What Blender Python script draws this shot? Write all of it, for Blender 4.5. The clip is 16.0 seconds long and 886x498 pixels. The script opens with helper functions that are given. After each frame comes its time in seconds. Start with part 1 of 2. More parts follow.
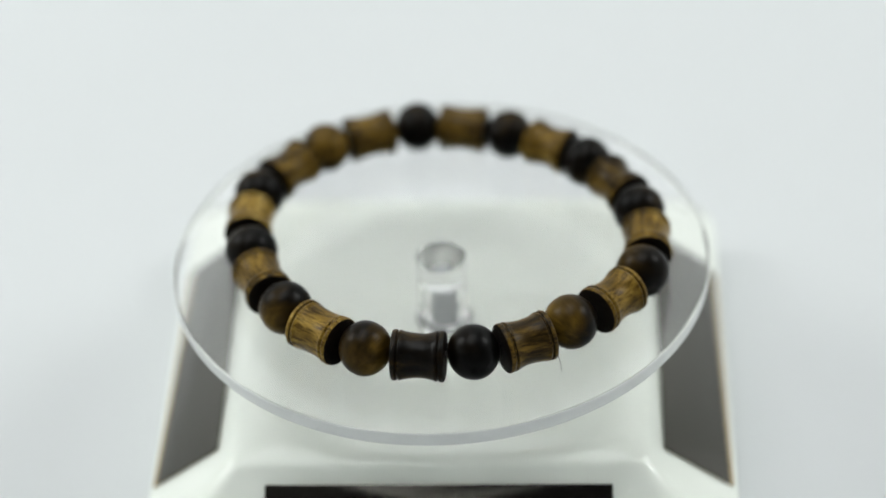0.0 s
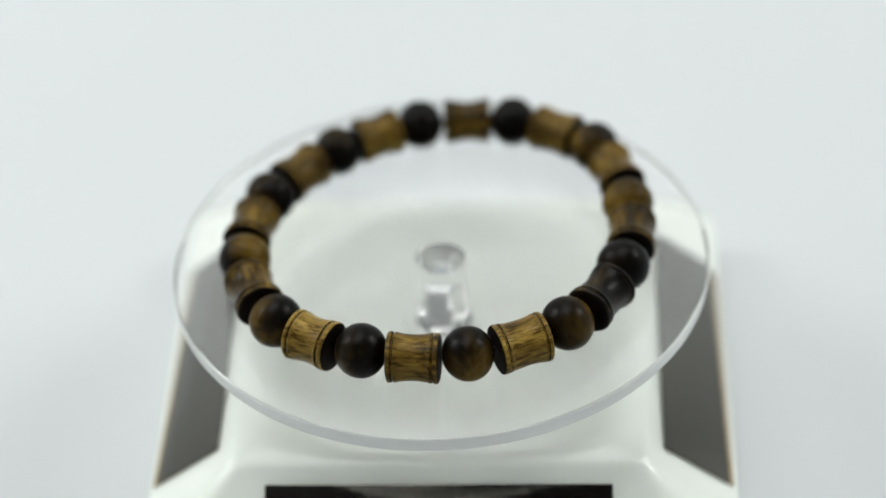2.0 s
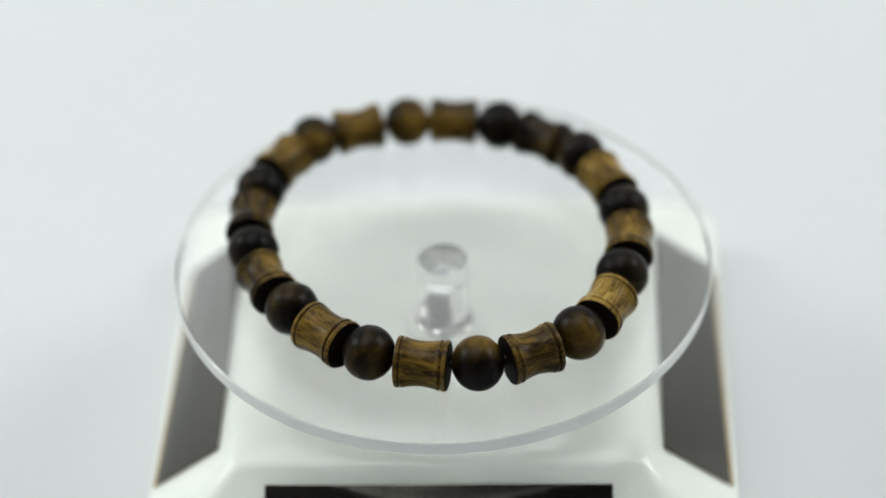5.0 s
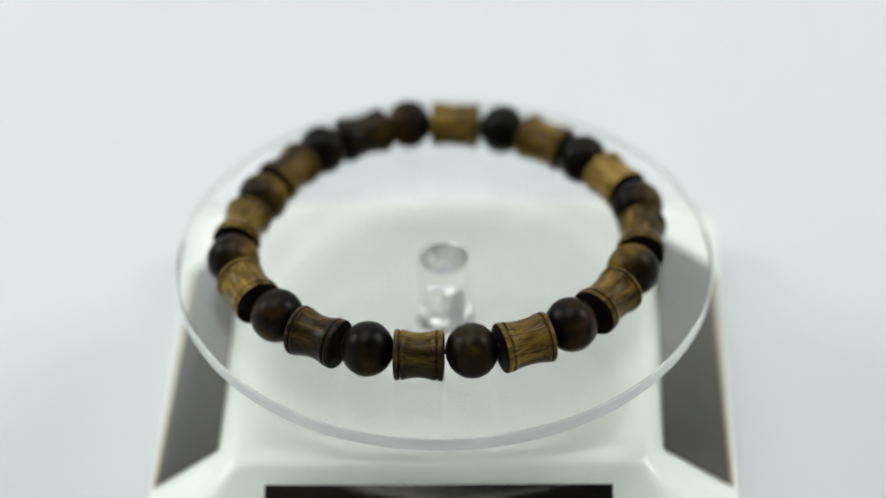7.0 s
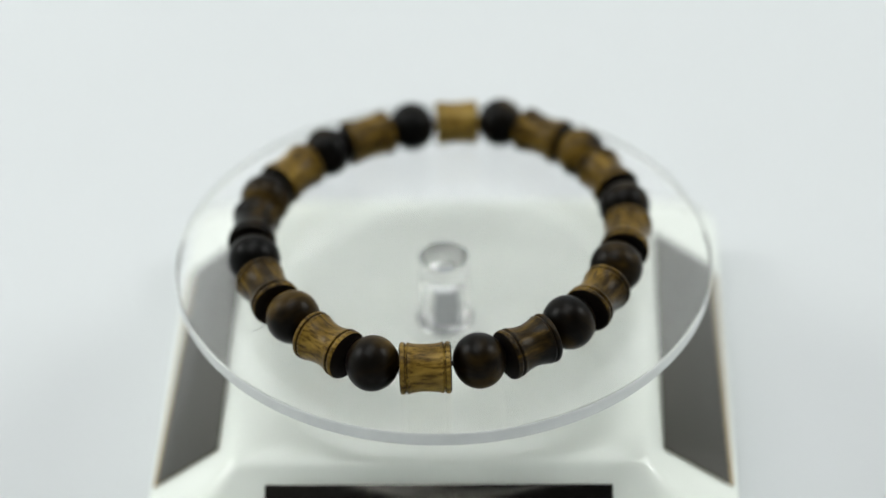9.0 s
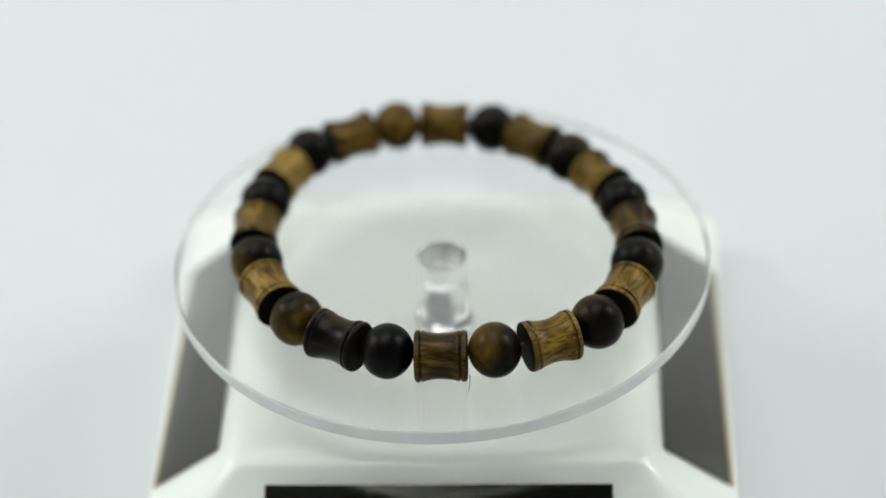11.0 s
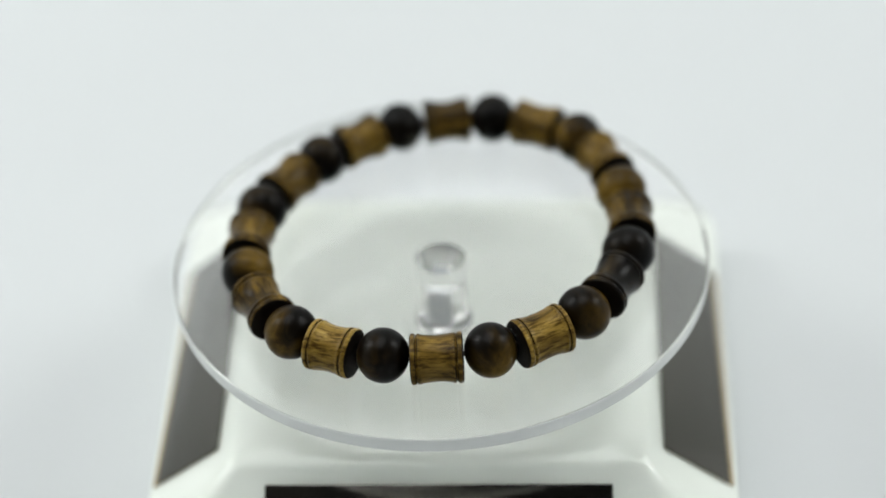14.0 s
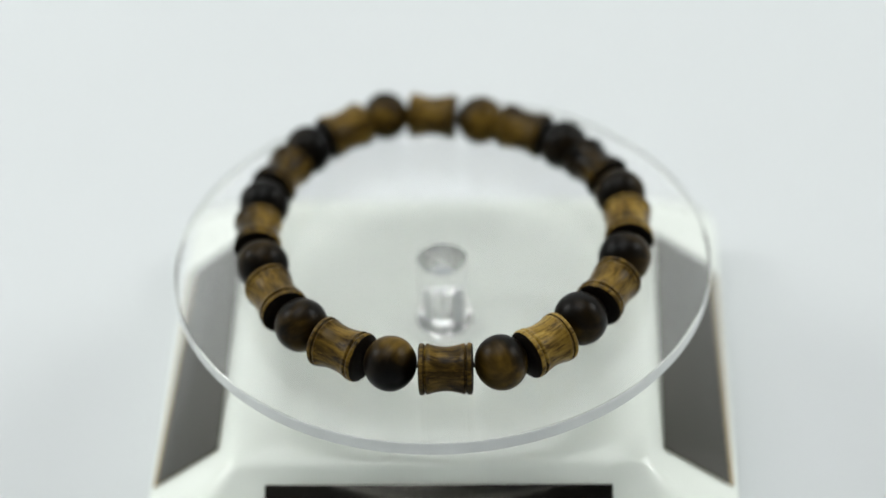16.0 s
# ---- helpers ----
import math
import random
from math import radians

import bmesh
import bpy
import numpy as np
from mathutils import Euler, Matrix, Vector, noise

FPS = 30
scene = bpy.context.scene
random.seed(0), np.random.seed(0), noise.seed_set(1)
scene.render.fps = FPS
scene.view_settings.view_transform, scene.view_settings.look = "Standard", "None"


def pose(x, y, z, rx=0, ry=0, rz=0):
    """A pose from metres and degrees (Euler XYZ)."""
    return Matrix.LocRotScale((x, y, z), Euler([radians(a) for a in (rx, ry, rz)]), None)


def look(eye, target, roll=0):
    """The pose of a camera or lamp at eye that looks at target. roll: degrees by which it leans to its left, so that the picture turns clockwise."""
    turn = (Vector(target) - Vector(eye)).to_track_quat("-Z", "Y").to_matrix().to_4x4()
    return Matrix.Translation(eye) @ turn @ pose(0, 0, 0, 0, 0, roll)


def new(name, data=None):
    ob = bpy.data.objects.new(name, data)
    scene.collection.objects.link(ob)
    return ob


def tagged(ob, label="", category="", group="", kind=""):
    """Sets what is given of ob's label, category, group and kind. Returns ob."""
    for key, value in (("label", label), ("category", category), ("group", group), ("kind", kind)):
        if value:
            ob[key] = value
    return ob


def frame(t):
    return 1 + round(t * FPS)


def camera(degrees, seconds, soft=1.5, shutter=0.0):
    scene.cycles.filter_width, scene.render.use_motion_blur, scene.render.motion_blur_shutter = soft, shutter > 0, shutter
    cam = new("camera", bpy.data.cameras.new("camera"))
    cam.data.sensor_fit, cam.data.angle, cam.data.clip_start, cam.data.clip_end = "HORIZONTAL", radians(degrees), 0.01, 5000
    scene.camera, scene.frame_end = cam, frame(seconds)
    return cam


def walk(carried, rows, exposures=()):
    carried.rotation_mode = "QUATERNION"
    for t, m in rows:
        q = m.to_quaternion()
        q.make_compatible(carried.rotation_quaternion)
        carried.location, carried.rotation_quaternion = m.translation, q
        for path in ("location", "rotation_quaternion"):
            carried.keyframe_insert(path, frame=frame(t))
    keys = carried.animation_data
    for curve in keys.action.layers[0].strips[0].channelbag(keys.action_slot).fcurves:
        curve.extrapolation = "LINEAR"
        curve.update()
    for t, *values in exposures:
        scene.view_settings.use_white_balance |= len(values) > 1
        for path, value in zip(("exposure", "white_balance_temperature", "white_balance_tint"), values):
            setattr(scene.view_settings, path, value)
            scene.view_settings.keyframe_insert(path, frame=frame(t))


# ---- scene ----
# The clip: a beaded bracelet turns on a clear display turntable, before a still camera.
MM = 0.001
BEAD_Z = 0.046            # height of the bead centres over the table
FOV = 25.71
EYE = (0.0, -0.25871, BEAD_Z + 0.20185)
PITCH, YAW, ROLL = 38.49, 0.039, -2.50

cam = camera(FOV, 16.0, soft=1.7)
cam.data.dof.use_dof = True
cam.data.dof.focus_distance = 0.302
cam.data.dof.aperture_fstop = 6.0
CAM_POSE = pose(*EYE, 90 - PITCH, 0, -YAW) @ pose(0, 0, 0, 0, 0, ROLL)
walk(cam, [(0.0, CAM_POSE), (16.0, CAM_POSE)])

# ---- light ----
world = bpy.data.worlds.new("world")
world.use_nodes = True
scene.world = world
world.node_tree.nodes["Background"].inputs[0].default_value = (0.90, 0.95, 1.0, 1)
world.node_tree.nodes["Background"].inputs[1].default_value = 0.02
scene.view_settings.exposure = 0.0


def area_lamp(name, eye, target, sx, sy, watts, colour):
    data = bpy.data.lights.new(name, "AREA")
    data.shape, data.size, data.size_y, data.energy, data.color = "RECTANGLE", sx, sy, watts, colour
    lamp = new(name, data)
    lamp.matrix_world = look(eye, target)
    return tagged(lamp, "large soft studio light beside the table", "lamp")


area_lamp("softbox_left", (-0.50, 0.15, 0.45), (0, 0.02, 0.02), 0.24, 0.24, 1.38, (0.97, 1.0, 0.98))
area_lamp("softbox_right", (0.50, 0.11, 0.50), (0, 0.02, 0.02), 0.24, 0.24, 1.42, (0.97, 1.0, 0.98))
area_lamp("softbox_top", (-0.08, 0.08, 0.80), (0, 0.02, 0.02), 0.62, 0.46, 3.18, (0.97, 1.0, 0.98))


# ---- materials ----
def material(name):
    m = bpy.data.materials.new(name)
    m.use_nodes = True
    return m, m.node_tree.nodes, m.node_tree.links, m.node_tree.nodes["Principled BSDF"]


def set_in(node, **values):
    for key, value in values.items():
        node.inputs[key.replace("_", " ")].default_value = value


def noise_node(nodes, links, vec, scale, detail=4.0, rough=0.55):
    n = nodes.new("ShaderNodeTexNoise")
    set_in(n, Scale=scale, Detail=detail, Roughness=rough)
    links.new(vec, n.inputs["Vector"])
    return n


def ramp_node(nodes, links, fac, stops):
    r = nodes.new("ShaderNodeValToRGB")
    while len(r.color_ramp.elements) < len(stops):
        r.color_ramp.elements.new(0.5)
    for e, (at, col) in zip(r.color_ramp.elements, stops):
        e.position, e.color = at, (*col, 1)
    links.new(fac, r.inputs["Fac"])
    return r


def bump_node(nodes, links, height, strength, distance, bsdf):
    b = nodes.new("ShaderNodeBump")
    set_in(b, Strength=strength, Distance=distance)
    links.new(height, b.inputs["Height"])
    links.new(b.outputs["Normal"], bsdf.inputs["Normal"])


def plain_material(name, colour, rough, scale, vary=0.06, bump=0.02, distance=0.0002):
    m, nodes, links, bsdf = material(name)
    tc = nodes.new("ShaderNodeTexCoord")
    big = noise_node(nodes, links, tc.outputs["Object"], scale, 3.0)
    fine = noise_node(nodes, links, tc.outputs["Object"], scale * 14, 5.0)
    lo = [c * (1 - vary) for c in colour]
    hi = [min(1, c * (1 + vary * 0.5)) for c in colour]
    r = ramp_node(nodes, links, big.outputs["Fac"], [(0.3, lo), (0.7, hi)])
    links.new(r.outputs["Color"], bsdf.inputs["Base Color"])
    rr = nodes.new("ShaderNodeMapRange")
    set_in(rr, To_Min=rough * 0.85, To_Max=min(1, rough * 1.15))
    links.new(fine.outputs["Fac"], rr.inputs["Value"])
    links.new(rr.outputs["Result"], bsdf.inputs["Roughness"])
    if bump:
        bump_node(nodes, links, fine.outputs["Fac"], bump, distance, bsdf)
    return m


def acrylic(name, rough=0.0, tint=(0.985, 0.995, 0.99), haze=0.0):
    """Clear cast plastic that refracts; its uneven, dusty, scratched white film also paints a reflection veil."""
    m, nodes, links, bsdf = material(name)
    set_in(bsdf, Base_Color=(*tint, 1), Roughness=rough, IOR=1.49, Transmission_Weight=1.0)
    if haze:
        dust_veil, film = nodes.new("ShaderNodeBsdfDiffuse"), nodes.new("ShaderNodeMixShader")
        dust_veil.inputs["Color"].default_value = (0.9, 0.92, 0.92, 1)
        tc = nodes.new("ShaderNodeTexCoord")
        cloud = noise_node(nodes, links, tc.outputs["Object"], 70, 6.0, 0.65)
        rr = nodes.new("ShaderNodeMapRange")
        set_in(rr, From_Min=0.3, From_Max=0.75, To_Min=haze * 0.4, To_Max=haze * 1.4)
        links.new(cloud.outputs["Fac"], rr.inputs["Value"])
        links.new(rr.outputs["Result"], film.inputs[0])
        links.new(bsdf.outputs[0], film.inputs[1])
        links.new(dust_veil.outputs[0], film.inputs[2])
        links.new(film.outputs[0], nodes["Material Output"].inputs["Surface"])
    return m


def lit_edge(name, cover, colour=(0.95, 0.97, 0.955)):
    """The rim of clear plastic: translucent white painted in for the light guided through it."""
    m, nodes, links, bsdf = material(name)
    set_in(bsdf, Base_Color=(*colour, 1), Roughness=0.15)
    glow, both = nodes.new("ShaderNodeBsdfTranslucent"), nodes.new("ShaderNodeMixShader")
    clear, mix = nodes.new("ShaderNodeBsdfTransparent"), nodes.new("ShaderNodeMixShader")
    glow.inputs["Color"].default_value = (*colour, 1)
    both.inputs[0].default_value = 0.2
    links.new(bsdf.outputs[0], both.inputs[1])
    links.new(glow.outputs[0], both.inputs[2])
    tc = nodes.new("ShaderNodeTexCoord")
    streak = noise_node(nodes, links, tc.outputs["Object"], 90, 3.0)
    rr = nodes.new("ShaderNodeMapRange")
    set_in(rr, From_Min=0.3, From_Max=0.7, To_Min=cover - 0.05, To_Max=cover + 0.05)
    links.new(streak.outputs["Fac"], rr.inputs["Value"])
    links.new(rr.outputs["Result"], mix.inputs[0])
    links.new(clear.outputs[0], mix.inputs[1])
    links.new(both.outputs[0], mix.inputs[2])
    links.new(mix.outputs[0], nodes["Material Output"].inputs["Surface"])
    return m


def wood(name, tones, lean, turn, seed, along=45.0, across=520.0, balance=0.5, pores=0.8, gloss=0.12, fibre=7.0, relief=0.25):
    """Polished wood: streaks that run along local X after the turn, fine pores and flecks.
    tones: pairs of ramp place and colour; lean: how the heartwood gives way to sapwood along the bead's own axes."""
    m, nodes, links, bsdf = material(name)
    tc = nodes.new("ShaderNodeTexCoord")
    mp = nodes.new("ShaderNodeMapping")
    mp.inputs["Rotation"].default_value = [radians(a) for a in turn]
    mp.inputs["Location"].default_value = (seed * 0.37, seed * 0.11, seed * 0.23)
    links.new(tc.outputs["Object"], mp.inputs["Vector"])
    st = nodes.new("ShaderNodeMapping")
    st.inputs["Scale"].default_value = (along, across, across)
    links.new(mp.outputs["Vector"], st.inputs["Vector"])
    broad = noise_node(nodes, links, st.outputs["Vector"], 1.0, 3.0, 0.6)
    broad.inputs["Distortion"].default_value = 0.6
    fib = nodes.new("ShaderNodeMapping")
    fib.inputs["Scale"].default_value = (along * fibre * 0.6, across * fibre, across * fibre)
    links.new(mp.outputs["Vector"], fib.inputs["Vector"])
    fine = noise_node(nodes, links, fib.outputs["Vector"], 1.0, 4.0, 0.7)
    blot = noise_node(nodes, links, mp.outputs["Vector"], 120, 2.0)
    add = nodes.new("ShaderNodeMath")
    add.operation = "MULTIPLY_ADD"
    add.inputs[1].default_value = 0.55
    links.new(blot.outputs["Fac"], add.inputs[0])
    links.new(broad.outputs["Fac"], add.inputs[2])
    sub = nodes.new("ShaderNodeMath")
    sub.operation = "SUBTRACT"
    sub.inputs[1].default_value = 0.275 + (0.5 - balance) * 0.5
    links.new(add.outputs[0], sub.inputs[0])
    dot, both = nodes.new("ShaderNodeVectorMath"), nodes.new("ShaderNodeMath")
    dot.operation, both.operation = "DOT_PRODUCT", "ADD"
    dot.inputs[1].default_value = lean
    links.new(tc.outputs["Object"], dot.inputs[0])
    links.new(dot.outputs["Value"], both.inputs[0])
    links.new(sub.outputs[0], both.inputs[1])
    base = ramp_node(nodes, links, both.outputs[0], tones)
    pore = ramp_node(nodes, links, fine.outputs["Fac"], [(0.38, (0.16, 0.12, 0.08)), (0.54, (1, 1, 1))])
    mul = nodes.new("ShaderNodeMix")
    mul.data_type, mul.blend_type = "RGBA", "MULTIPLY"
    mul.inputs["Factor"].default_value = pores
    links.new(base.outputs["Color"], mul.inputs["A"])
    links.new(pore.outputs["Color"], mul.inputs["B"])
    links.new(mul.outputs["Result"], bsdf.inputs["Base Color"])
    rr = nodes.new("ShaderNodeMapRange")
    set_in(bsdf, Specular_IOR_Level=gloss)
    set_in(rr, To_Min=0.27, To_Max=0.37)
    links.new(fine.outputs["Fac"], rr.inputs["Value"])
    links.new(rr.outputs["Result"], bsdf.inputs["Roughness"])
    bump_node(nodes, links, fine.outputs["Fac"], relief, 0.00008, bsdf)
    return m


PAPER = plain_material("white_paper", (0.655, 0.674, 0.690), 0.85, 6.0, 0.02, 0.05, 0.0001)
GREY_WALL = plain_material("grey_wall", (0.40, 0.41, 0.41), 0.8, 4.0, 0.05)
DARK_CLOTH = plain_material("dark_cloth", (0.03, 0.03, 0.032), 0.9, 9.0, 0.1)
BOARD = plain_material("white_board", (0.90, 0.91, 0.90), 0.8, 4.0, 0.03)
PLASTIC = plain_material("white_plastic", (0.945, 0.98, 0.91), 0.09, 25.0, 0.03, 0.015, 0.00005)
PANEL = plain_material("solar_glass", (0.003, 0.0025, 0.002), 0.13, 40.0, 0.25, 0.0)
SUBSTRATE = plain_material("panel_edge", (0.42, 0.33, 0.20), 0.6, 80.0, 0.1)
set_in(PANEL.node_tree.nodes["Principled BSDF"], IOR=2.1, Specular_Tint=(1.0, 0.95, 0.84, 1))
# haze also stands for bright surroundings mirrored in the disc
SHEET = acrylic("clear_acrylic_sheet", 0.0, tint=(1.0, 1.0, 1.0), haze=0.05)
# clear rim coloured white, in place of light carried inside the disc
EDGE = lit_edge("lit_acrylic_edge", 0.93)
# dark end grain, blackened further for the shade between the beads
SHADED_END_GRAIN = plain_material("shaded_end_grain", (0.006, 0.0036, 0.002), 0.6, 300.0, 0.4, 0.2)
set_in(SHADED_END_GRAIN.node_tree.nodes["Principled BSDF"], Specular_IOR_Level=0.1)
SHAFT = plain_material("grey_shaft_plastic", (0.30, 0.32, 0.36), 0.45, 60.0, 0.08)
CORD = plain_material("elastic_cord", (0.02, 0.015, 0.012), 0.6, 500.0)


# ---- building ----
def finish(bm, name, mats, smooth=True, angle=35):
    me = bpy.data.meshes.new(name)
    bm.normal_update()
    if smooth:
        for f in bm.faces:
            f.smooth = True
        for e in bm.edges:
            if len(e.link_faces) == 2 and e.calc_face_angle(0) > radians(angle):
                e.smooth = False
    bm.to_mesh(me)
    bm.free()
    for m in mats if isinstance(mats, (list, tuple)) else [mats]:
        me.materials.append(m)
    return me


def part(name, bm, mats, parent=None, label="", at=None, smooth=True, angle=35):
    ob = new(name, finish(bm, name, mats, smooth, angle))
    ob.parent = parent
    if at is not None:
        ob.matrix_basis = at
    return tagged(ob, label) if label else ob


def lathe(profile, segments=48, axis="z", wobble=0.0, seed=0.0):
    """A closed body turned from (position along the axis, radius) pairs."""
    bm = bmesh.new()
    rings = []
    for h, r in profile:
        ring = []
        for i in range(segments):
            a = 2 * math.pi * i / segments
            k = 1 + wobble * noise.noise(Vector((h * 400 + seed, math.cos(a) * 1.3, math.sin(a) * 1.3)))
            k += wobble * 0.45 * noise.noise(Vector((h * 900 + seed, math.cos(a) * 7, math.sin(a) * 7)))
            u, v = r * k * math.cos(a), r * k * math.sin(a)
            ring.append(bm.verts.new((h, u, v) if axis == "x" else (u, v, h)))
        rings.append(ring)
    for a, b in zip(rings, rings[1:]):
        for i in range(segments):
            j = (i + 1) % segments
            bm.faces.new((a[i], a[j], b[j], b[i]))
    for ring in (rings[0], rings[-1]):
        bm.faces.new(ring)
    bmesh.ops.recalc_face_normals(bm, faces=bm.faces)
    return bm


def rounded_square(half, z, radius, steps=8):
    pts = []
    for cx, cy, a0 in ((1, 1, 0), (-1, 1, 90), (-1, -1, 180), (1, -1, 270)):
        for s in range(steps + 1):
            a = radians(a0 + 90 * s / steps)
            pts.append((cx * (half - radius) + radius * math.cos(a), cy * (half - radius) + radius * math.sin(a), z))
    return pts


def loft(loops, cap_first=True, cap_last=True):
    bm = bmesh.new()
    rings = [[bm.verts.new(p) for p in loop] for loop in loops]
    n = len(rings[0])
    for a, b in zip(rings, rings[1:]):
        for i in range(n):
            j = (i + 1) % n
            bm.faces.new((a[i], a[j], b[j], b[i]))
    if cap_first:
        bm.faces.new(rings[0])
    if cap_last:
        bm.faces.new(rings[-1])
    bmesh.ops.recalc_face_normals(bm, faces=bm.faces)
    return bm


def slab(sx, sy, sz, bevel=0.0, segments=2):
    bm = bmesh.new()
    bmesh.ops.create_cube(bm, size=1, matrix=Matrix.Diagonal((sx, sy, sz, 1)))
    if bevel:
        bmesh.ops.bevel(bm, geom=bm.edges[:], offset=bevel, segments=segments, profile=0.7, affect="EDGES")
    return bm


# ---- setting ----
def setting():
    bm = bmesh.new()
    bmesh.ops.create_grid(bm, x_segments=40, y_segments=40, size=0.7)
    for v in bm.verts:
        v.co.z = 0.0006 * noise.noise(v.co * 5) - 0.0006 if v.co.to_2d().length > 0.12 else 0.0
    floor = tagged(part("floor", bm, PAPER), "matt white paper sheet covering the table", "floor", kind="structure")
    # added boards out of view: they bounce light and show in the reflections
    for name, sx, sy, at in (("wall_back", 1.42, 0.02, (0, 0.45, 0.45)), ("wall_left", 0.02, 1.4, (-0.72, 0, 0.45)),
                             ("wall_right", 0.02, 1.4, (0.72, 0, 0.45))):
        tagged(part(name, slab(sx, sy, 0.92, 0.002), BOARD, None, "", pose(*at)),
               "unseen white board added round the table as a reflector", "wall", kind="structure")
    # added behind the camera to lift the stand's front and the disc rim
    tagged(part("fill_wall_front", slab(1.42, 0.02, 0.92, 0.002), GREY_WALL, None, "", pose(0, -0.71, 0.45)),
           "unseen pale grey wall added to throw fill light on the front", "wall", kind="structure")
    # added out of view, dark so the front solar panel mirrors black
    tagged(part("ceiling", slab(1.46, 1.42, 0.02, 0.002), DARK_CLOTH, None, "", pose(0, -0.01, 0.923)),
           "unseen dark ceiling added to darken the front panel's reflection", "ceiling", kind="structure")
    return floor


# ---- turntable ----
def splay(x, y):
    """The stand is a little wider at the back than at the front."""
    return x + max(-1, min(1, x / 30)) * 0.022 * y


def stand_side(half_x, half_y, z, radius):
    return [(splay(x, y) * MM, (y * half_y / half_x + 3.0) * MM, h * MM) for x, y, h in rounded_square(half_x, z, radius)]


def sloped_panel(inner, outer, z_in, z_out, length, lift, thick, skew=0.0, shift=0.0, taper=0.0):
    """A flat plate on the slope of the front side: inner and outer are its edges' distances from the middle."""
    bm = bmesh.new()
    n = Vector((0, -(z_in - z_out), outer - inner)).normalized()
    quad = [Vector((-length / 2 + shift, -inner, z_in)), Vector((length / 2 + shift, -inner + skew, z_in)),
            Vector((length / 2 + shift, -outer + skew, z_out)), Vector((-length / 2 + shift, -outer + taper, z_out))]
    low = [bm.verts.new((p + n * (lift - thick)) * MM) for p in quad]
    top = [bm.verts.new((p + n * lift) * MM) for p in quad]
    bm.faces.new(top)
    bm.faces.new(low[::-1])
    for i in range(4):
        j = (i + 1) % 4
        bm.faces.new((low[i], low[j], top[j], top[i]))
    bmesh.ops.recalc_face_normals(bm, faces=bm.faces)
    bmesh.ops.bevel(bm, geom=bm.edges[:], offset=0.12 * MM, segments=2, profile=0.7, affect="EDGES")
    return bm


def display_base():
    base = tagged(new("display_stand"), "white plastic solar display stand with sloping panel sides", "display stand")
    base.matrix_world = pose(-0.3 * MM, 0, 0, 0, 0, -3.3)
    loops = []
    for half, z, rad in ((48.8, 0.0, 9), (49.4, 0.6, 9), (50.9, 8.2, 8), (50.9, 9.4, 8), (50.7, 10.2, 7.5), (50.2, 11.0, 7),
                         (36.3, 21.5, 2.2), (35.7, 22.2, 2.4), (34.6, 22.9, 2.8), (32.6, 23.6, 3.6), (29.8, 24.2, 5), (26.0, 24.6, 5)):
        loops.append(stand_side(half, half, z, rad))
    part("body", loft(loops), PLASTIC, base, angle=60)
    # the panels: front, right, left; the side ones follow the splay
    for turn, inner, outer, wide, skew, shift, taper in ((0, 34.6, 45.7, 56.8, 0.0, 0.0, 0.0), (90, 37.1, 48.2, 56.0, -1.3, 1.6, 0.0),
                                                  (270, 38.4, 49.5, 56.0, 1.3, -1.6, 0.6)):
        at = pose(0, 0, 0, 0, 0, turn)
        plate = part("solar_panel", sloped_panel(inner + 0.3, outer + 1.0, 20.27, 11.45, wide - 0.4, 0.25, 0.8, skew, shift, taper), SUBSTRATE, base,
                     "dark glossy solar panel with a tan edge", at)
        part("glass", sloped_panel(inner, outer, 20.5, 12.2, wide, 0.55, 0.4, skew, shift, taper), PANEL, plate)
    part("hub_socket", lathe([(24.5 * MM, 7.0 * MM), (24.9 * MM, 7.0 * MM), (25.2 * MM, 6.7 * MM), (25.2 * MM, 1.0 * MM)]),
         PLASTIC, base, "", pose(0.3 * MM, 0, 0))
    return base


# the disc's top lies this far under the bead centres
DISC_TOP = -4.4 * MM
DISC_R = 45.5 * MM
SOCKET_TURN = 4.0


def moulded_disc(n=160):
    """The disc and its hollow stem, moulded in one piece; the stem's underside has a square socket."""
    t, r, top = 2.6, DISC_R / MM, DISC_TOP / MM
    low = 25.3 - BEAD_Z / MM
    outer = [(top, r - 0.35), (top - 0.09, r - 0.12), (top - 0.35, r), (top - t + 0.35, r), (top - t + 0.09, r - 0.12), (top - t, r - 0.35),
             (top - t, 4.3), (top - t - 0.1, 4.2), (low + 2.4, 4.2), (low + 1.9, 4.3), (low + 1.5, 4.65),
             (low + 1.1, 5.0), (low + 0.3, 5.0), (low, 4.7)]
    bm = bmesh.new()
    chain = [[bm.verts.new((q * MM * math.cos(2 * math.pi * i / n), q * MM * math.sin(2 * math.pi * i / n), h * MM)) for i in range(n)]
             for h, q in outer]
    twist = Matrix.Rotation(radians(SOCKET_TURN), 3, "Z")
    for half, z in ((1.75, low), (1.75, low + 8.0), (1.2, low + 8.4)):
        loop = []
        for i in range(n):
            a = 2 * math.pi * i / n
            k = half / max(abs(math.cos(a)), abs(math.sin(a)))
            loop.append(bm.verts.new(twist @ Vector((k * math.cos(a), k * math.sin(a), z)) * MM))
        chain.append(loop)
    for a, b in zip(chain, chain[1:]):
        for i in range(n):
            j = (i + 1) % n
            bm.faces.new((a[i], a[j], b[j], b[i]))
    bm.faces.new(chain[0])
    bm.faces.new(chain[-1])
    bmesh.ops.recalc_face_normals(bm, faces=bm.faces)
    return bm


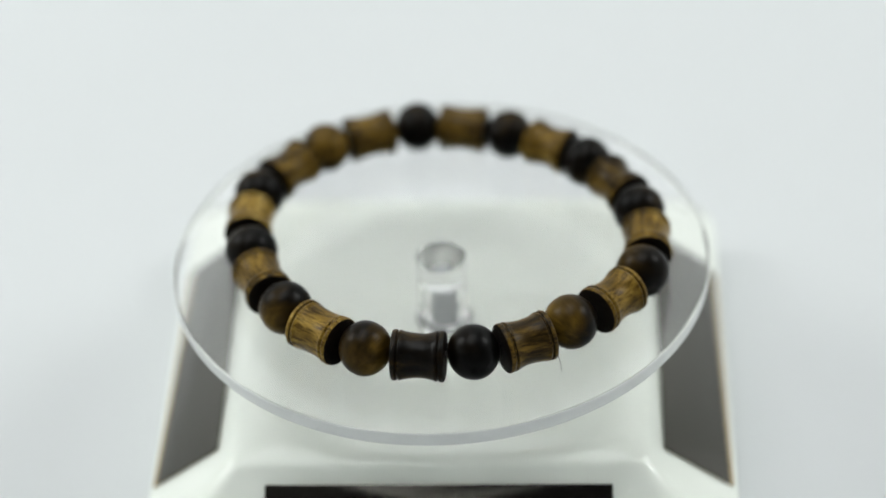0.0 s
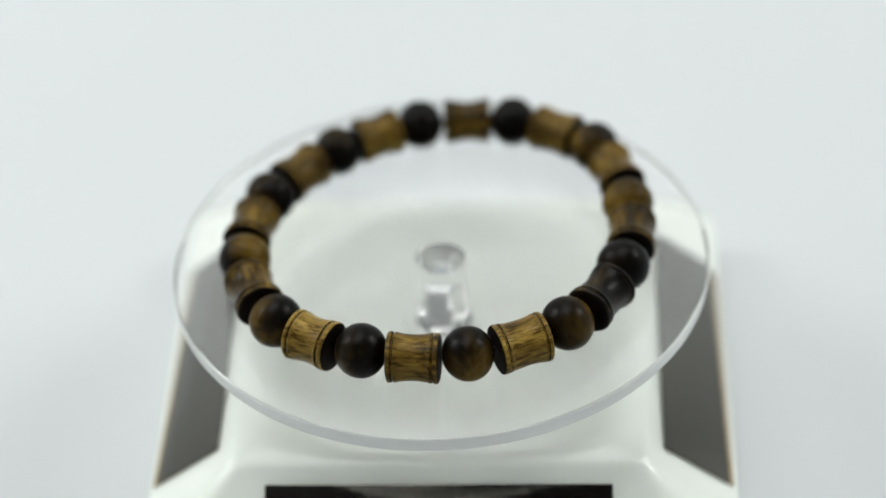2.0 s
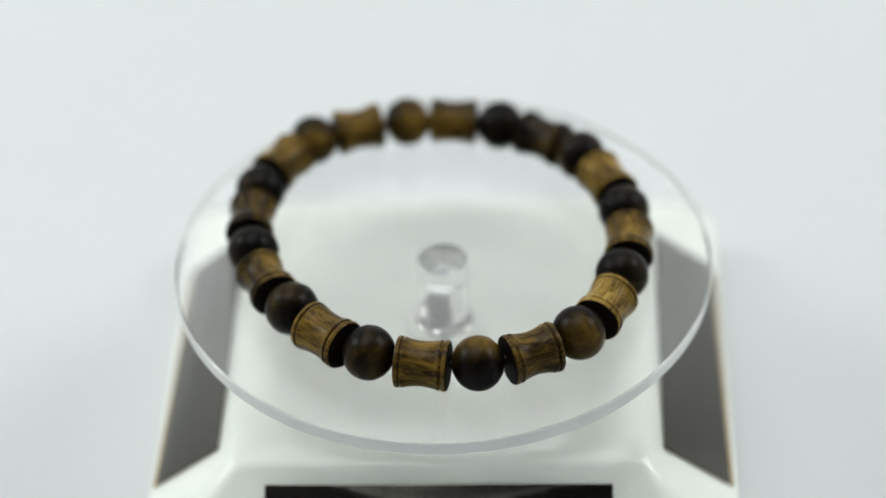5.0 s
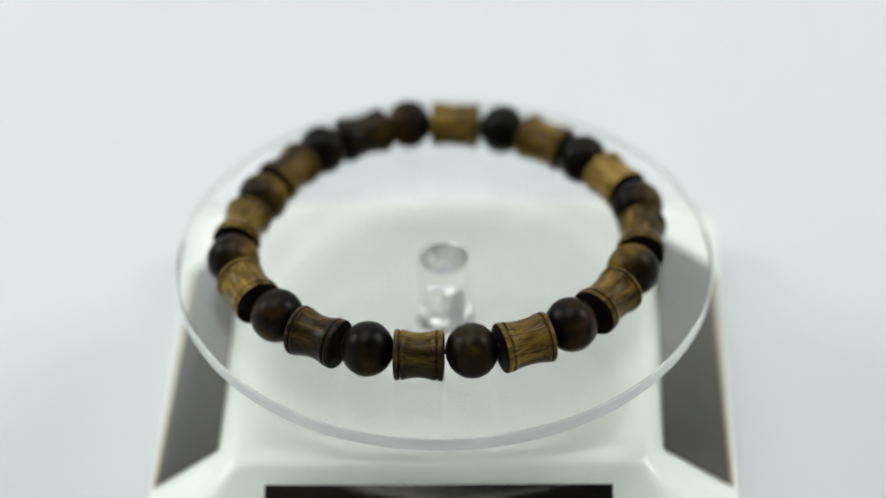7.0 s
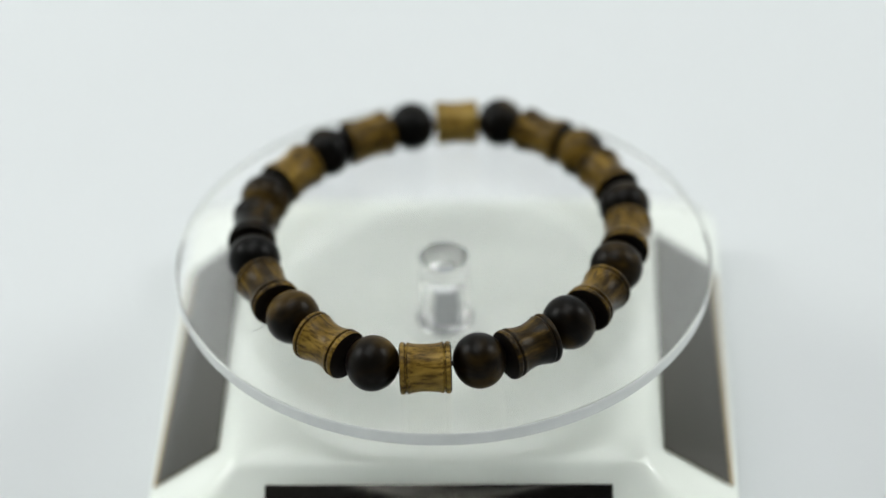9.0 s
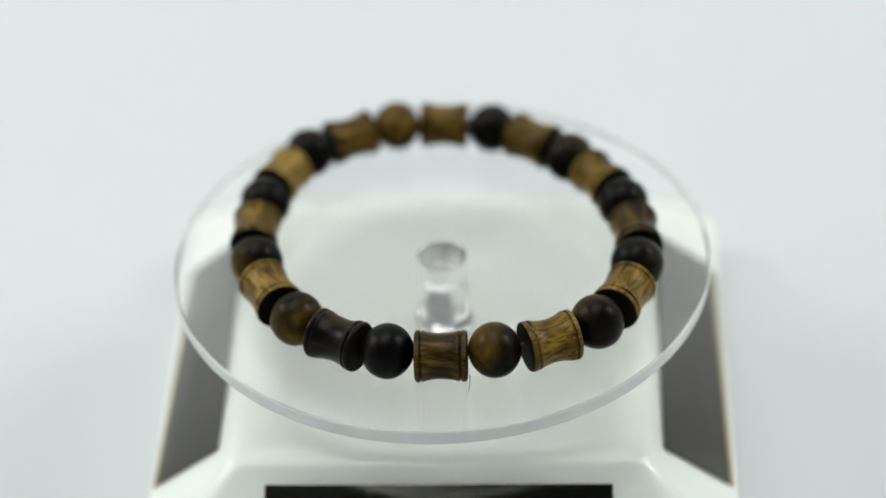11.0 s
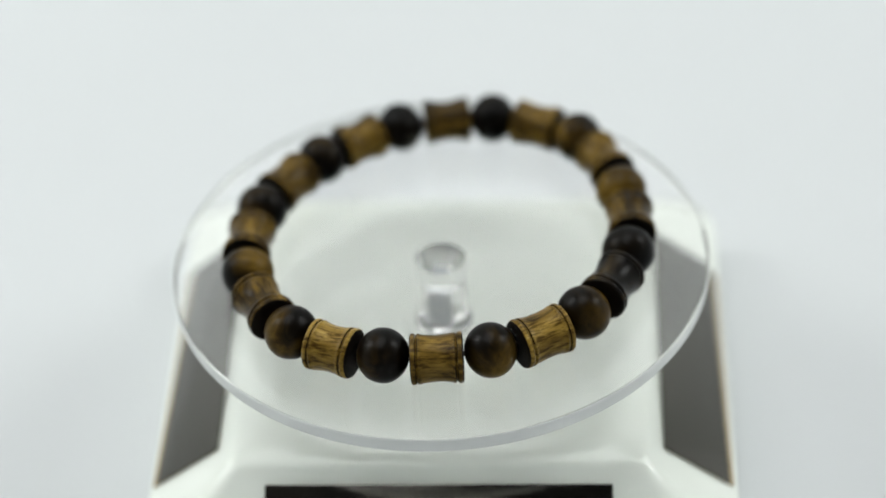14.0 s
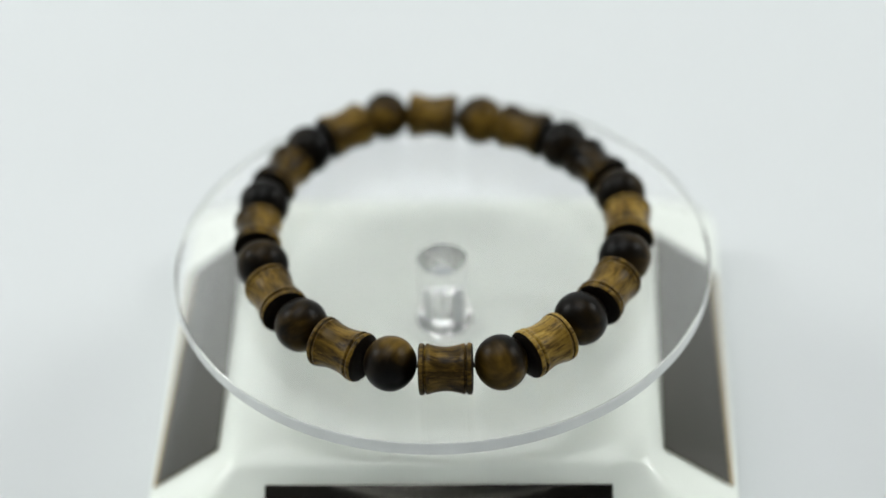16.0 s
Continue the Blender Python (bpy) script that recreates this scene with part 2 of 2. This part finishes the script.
def turntable():
    table = tagged(new("turntable_disc"), "clear acrylic turntable disc on a short clear post", "turntable")
    disc = part("disc", moulded_disc(), [SHEET, EDGE], table, "clear acrylic disc with a hollow stem", angle=8)
    for f in disc.data.polygons:
        f.material_index = 1 if f.center.to_2d().length > DISC_R - 0.09 * MM else 0
    low = 25.3 * MM - BEAD_Z
    part("drive_shaft", slab(3.1 * MM, 3.1 * MM, 7.8 * MM, 0.25 * MM), SHAFT, table, "grey square drive shaft",
         pose(0, 0, low + 3.8 * MM, 0, 0, SOCKET_TURN))
    return table


# ---- bracelet ----
# radius (mm) and bearing (degrees) of the round beads on the disc
ROUND = ((31.9, 7.6), (32.4, 37.9), (35.3, 67.4), (33.9, 95.1), (31.8, 124.6), (30.7, 155.0), (32.0, 186.2), (33.4, 216.9), (34.2, 246.6), (32.1, 274.6), (31.5, 305.4), (32.0, 336.6))


def round_profile(length=8.35, dia=8.85, n=22):
    a, b, hole = length / 2, dia / 2, 0.55
    pts = [(-a * 0.93, 0.3)]
    for i in range(n + 1):
        s = math.pi * (i / n)
        h, r = -a * math.cos(s), b * math.sin(s)
        if r > hole:
            pts.append((h, r))
    return [(h * MM, r * MM) for h, r in pts + [(a * 0.93, 0.3)]]


def barrel_profile(length=8.9, end=4.08, waist=3.6):
    a = length / 2
    side = [(a - 0.12, 0.5), (a + 0.02, 1.2), (a, 3.1), (a - 0.04, 3.55), (a - 0.16, end - 0.14), (a - 0.36, end), (a - 0.70, end + 0.02),
            (a - 0.84, end - 0.06), (a - 0.94, end - 0.24), (a - 1.06, end - 0.32), (a - 1.18, end - 0.24), (a - 1.30, end - 0.08),
            (a - 1.42, end - 0.03), (a - 1.58, end - 0.07), (a - 1.75, end - 0.18)]
    body = []
    for i in range(1, 8):
        s = i / 8
        body.append((a - 1.75 - s * (a - 1.75), waist + (end - 0.18 - waist) * (1 - s) ** 2))
    half = side + body
    left = [(-h, r) for h, r in half]
    return [(h * MM, r * MM) for h, r in left + [(0, waist)] + half[::-1]]


def tone_label(tone, shape):
    names = ((0.1, "nearly black"), (0.3, "very dark brown"), (0.45, "dark brown"), (0.65, "mid brown"), (0.85, "golden brown"), (9, "straw-coloured"))
    word = next(w for top, w in names if tone < top)
    return f"{word} polished {shape} wooden bead"


def bracelet():
    band = tagged(new("bracelet"), "stretch bracelet of dark and light brown wooden beads on the disc", "bracelet")
    centres = [Vector((r * math.sin(radians(p)), -r * math.cos(radians(p)), 0)) * MM for r, p in ROUND]
    for i, c in enumerate(centres):
        before, after = centres[i - 1], centres[(i + 1) % 12]
        d = after - before
        turn = math.degrees(math.atan2(d.y, d.x))
        part("round_bead", lathe(round_profile(), 40, "x", 0.012, i * 3.1), ROUND_WOOD[i], band, tone_label(ROUND_TONE[i], "round"),
             pose(*c, 0, 0, turn))
        mid, d = (c + after) / 2 * 1.032, after - c
        turn = math.degrees(math.atan2(d.y, d.x))
        barrel = part("barrel_bead", lathe(barrel_profile(length=max(7.6, min(8.5, d.length / MM * 1.012 - 8.7)), waist=WAIST[i] - 0.02), 44, "x", 0.018, i * 7.7), [BARREL_WOOD[i], SHADED_END_GRAIN], band, tone_label(BARREL_TONE[i], "ring-turned"),
             pose(mid.x, mid.y, -0.28 * MM, 0, 0, turn))
        # end faces and steep groove flanks take the colour with shade in it
        for f in barrel.data.polygons:
            if abs(f.normal.x) > 0.8:
                f.material_index = 1
    bm = bmesh.new()
    rings = []
    path = [p for i, c in enumerate(centres) for p in (c, (c + centres[(i + 1) % 12]) / 2 * 1.032)]
    for i, p in enumerate(path):
        d = (path[(i + 1) % 24] - path[i - 1]).normalized()
        side = d.cross(Vector((0, 0, 1)))
        rings.append([bm.verts.new(p + (side * math.cos(k * math.pi / 4) + Vector((0, 0, 1)) * math.sin(k * math.pi / 4)) * 0.4 * MM)
                      for k in range(8)])
    for i in range(24):
        a, b = rings[i], rings[(i + 1) % 24]
        for k in range(8):
            bm.faces.new((a[k], a[(k + 1) % 8], b[(k + 1) % 8], b[k]))
    part("cord", bm, CORD, band, "dark elastic cord")
    # a loose hair that hangs from one bead
    end = (centres[0] + centres[1]) / 2 + (centres[1] - centres[0]).normalized() * 4.0 * MM
    out = end.normalized()
    bm = bmesh.new()
    rings = []
    for i in range(9):
        k = i / 8
        p = end + out * (3.0 + 2.6 * k) * MM + Vector((0, 0, -2.6 - 1.6 * k ** 0.7)) * MM + out.cross(Vector((0, 0, 1))) * (0.9 * k * k) * MM
        rings.append([bm.verts.new(p + Vector((math.cos(q * 2.094), math.sin(q * 2.094), 0)) * (0.085 - 0.04 * k) * MM) for q in range(3)])
    for a, b in zip(rings, rings[1:]):
        for q in range(3):
            bm.faces.new((a[q], a[(q + 1) % 3], b[(q + 1) % 3], b[q]))
    part("loose_fibre", bm, CORD, band, "thin dark hair")
    return band


# how light each bead is, from nearly black to straw, in the order of ROUND
ROUND_TONE = (0.02, 0.32, 0.22, 0.33, 0.12, 0.28, 0.25, 0.15, 0.54, 0.17, 0.44, 0.40)
ROUND_INNER = (0.22, 0.50, 0.58, 0.03, 0.10, 0.10, 0.04, 0.62, 0.15, 0.02, 0.06, 0.30)
ROUND_LEAN = ((0, 0), (-0.2, 0), (0.05, 0.2), (0, -0.1), (0, -0.14), (-0.1, 0.15), (0.1, -0.1), (0, 0.24), (-0.1, 0), (-0.14, 0), (0, -0.15), (0.1, -0.1))
WAIST = (3.6, 3.5, 3.72, 3.5, 3.58, 3.66, 3.6, 3.5, 3.74, 3.68, 3.74, 3.52)
BARREL_TONE = (0.58, 0.80, 0.86, 0.32, 0.42, 0.68, 0.64, 0.60, 0.90, 0.67, 0.94, 0.30)
BARREL_INNER = (0.63, 0.65, 0.72, 0.63, 0.75, 0.70, 0.63, 0.66, 1.05, 0.70, 0.78, 0.33)
SHADES = ((0.0, (0.0015, 0.0013, 0.0012)), (0.25, (0.0052, 0.0031, 0.0013)), (0.5, (0.042, 0.0238, 0.0036)),
          (0.75, (0.176, 0.104, 0.016)), (1.0, (0.33, 0.21, 0.042)), (1.3, (0.50, 0.36, 0.11)))


def shade(x):
    x = max(0.0, min(1.29, x))
    for (a, ca), (b, cb) in zip(SHADES, SHADES[1:]):
        if x <= b:
            k = (x - a) / (b - a)
            return tuple(u + (v - u) * k for u, v in zip(ca, cb))


def bead_wood(name, outer, inner, lean, turn, seed, spread, radius, **more):
    """A bead's wood: its tone on the outer and the inner side of the ring, and what it gains along the ring and upward."""
    gain = 0.15 / spread
    tone = (outer + inner) / 2 - 0.62 * lean[1]
    steps = [(-1 + k / 4) * 0.48 / gain for k in range(9)]
    tones = [(0.5 + d * gain, shade(tone + d)) for d in steps]
    k = gain / (radius * MM)
    return wood(name, tones, (lean[0] * k, (inner - outer) / 1.56 * k, lean[1] * k), turn, seed, **more)


ROUND_WOOD = [bead_wood("round_wood", a, b, c, (0, 9 * (i % 3) - 9, 84 + 5 * (i % 4)), i + 1.0, 0.14, 4.3, along=60.0, across=200.0,
                        pores=0.25, gloss=0.10, relief=0.10) for i, (a, b, c) in enumerate(zip(ROUND_TONE, ROUND_INNER, ROUND_LEAN))]
BARREL_WOOD = [bead_wood("barrel_wood", a, b, (0, 0), (0, 4 * (i % 3) - 4, 0), i + 31.0, 0.16, 4.0, along=100.0, across=430.0,
                         pores=0.85, gloss=0.13, fibre=4.5) for i, (a, b) in enumerate(zip(BARREL_TONE, BARREL_INNER))]

setting()
BASE = display_base()
DISC = turntable()
BAND = bracelet()

# ---- what moves ----
# seconds and degrees turned
TURNED = ((0.0, 0.0), (2.0, 60.7), (4.0, 120.8), (6.5, 197.3), (8.0, 242.8), (9.2, 279.6), (11.5, 351.1), (12.0, 366.5),
          (13.5, 412.2), (16.0, 487.7))
TILT_X, TILT_Y = -0.825, -0.714


def motions():
    lean = pose(0, 0, 0, TILT_X, TILT_Y, 0)
    off = pose(-0.29 * MM, 0.32 * MM, 0)
    rows, disc_rows = [], []
    for i in range(33):
        t = i * 0.5
        spin = pose(0, 0, BEAD_Z, 0, 0, float(np.interp(t, [a for a, b in TURNED], [b for a, b in TURNED]))) @ lean
        rows.append((t, spin))
        disc_rows.append((t, spin @ off))
    walk(BAND, rows)
    walk(DISC, disc_rows)


motions()
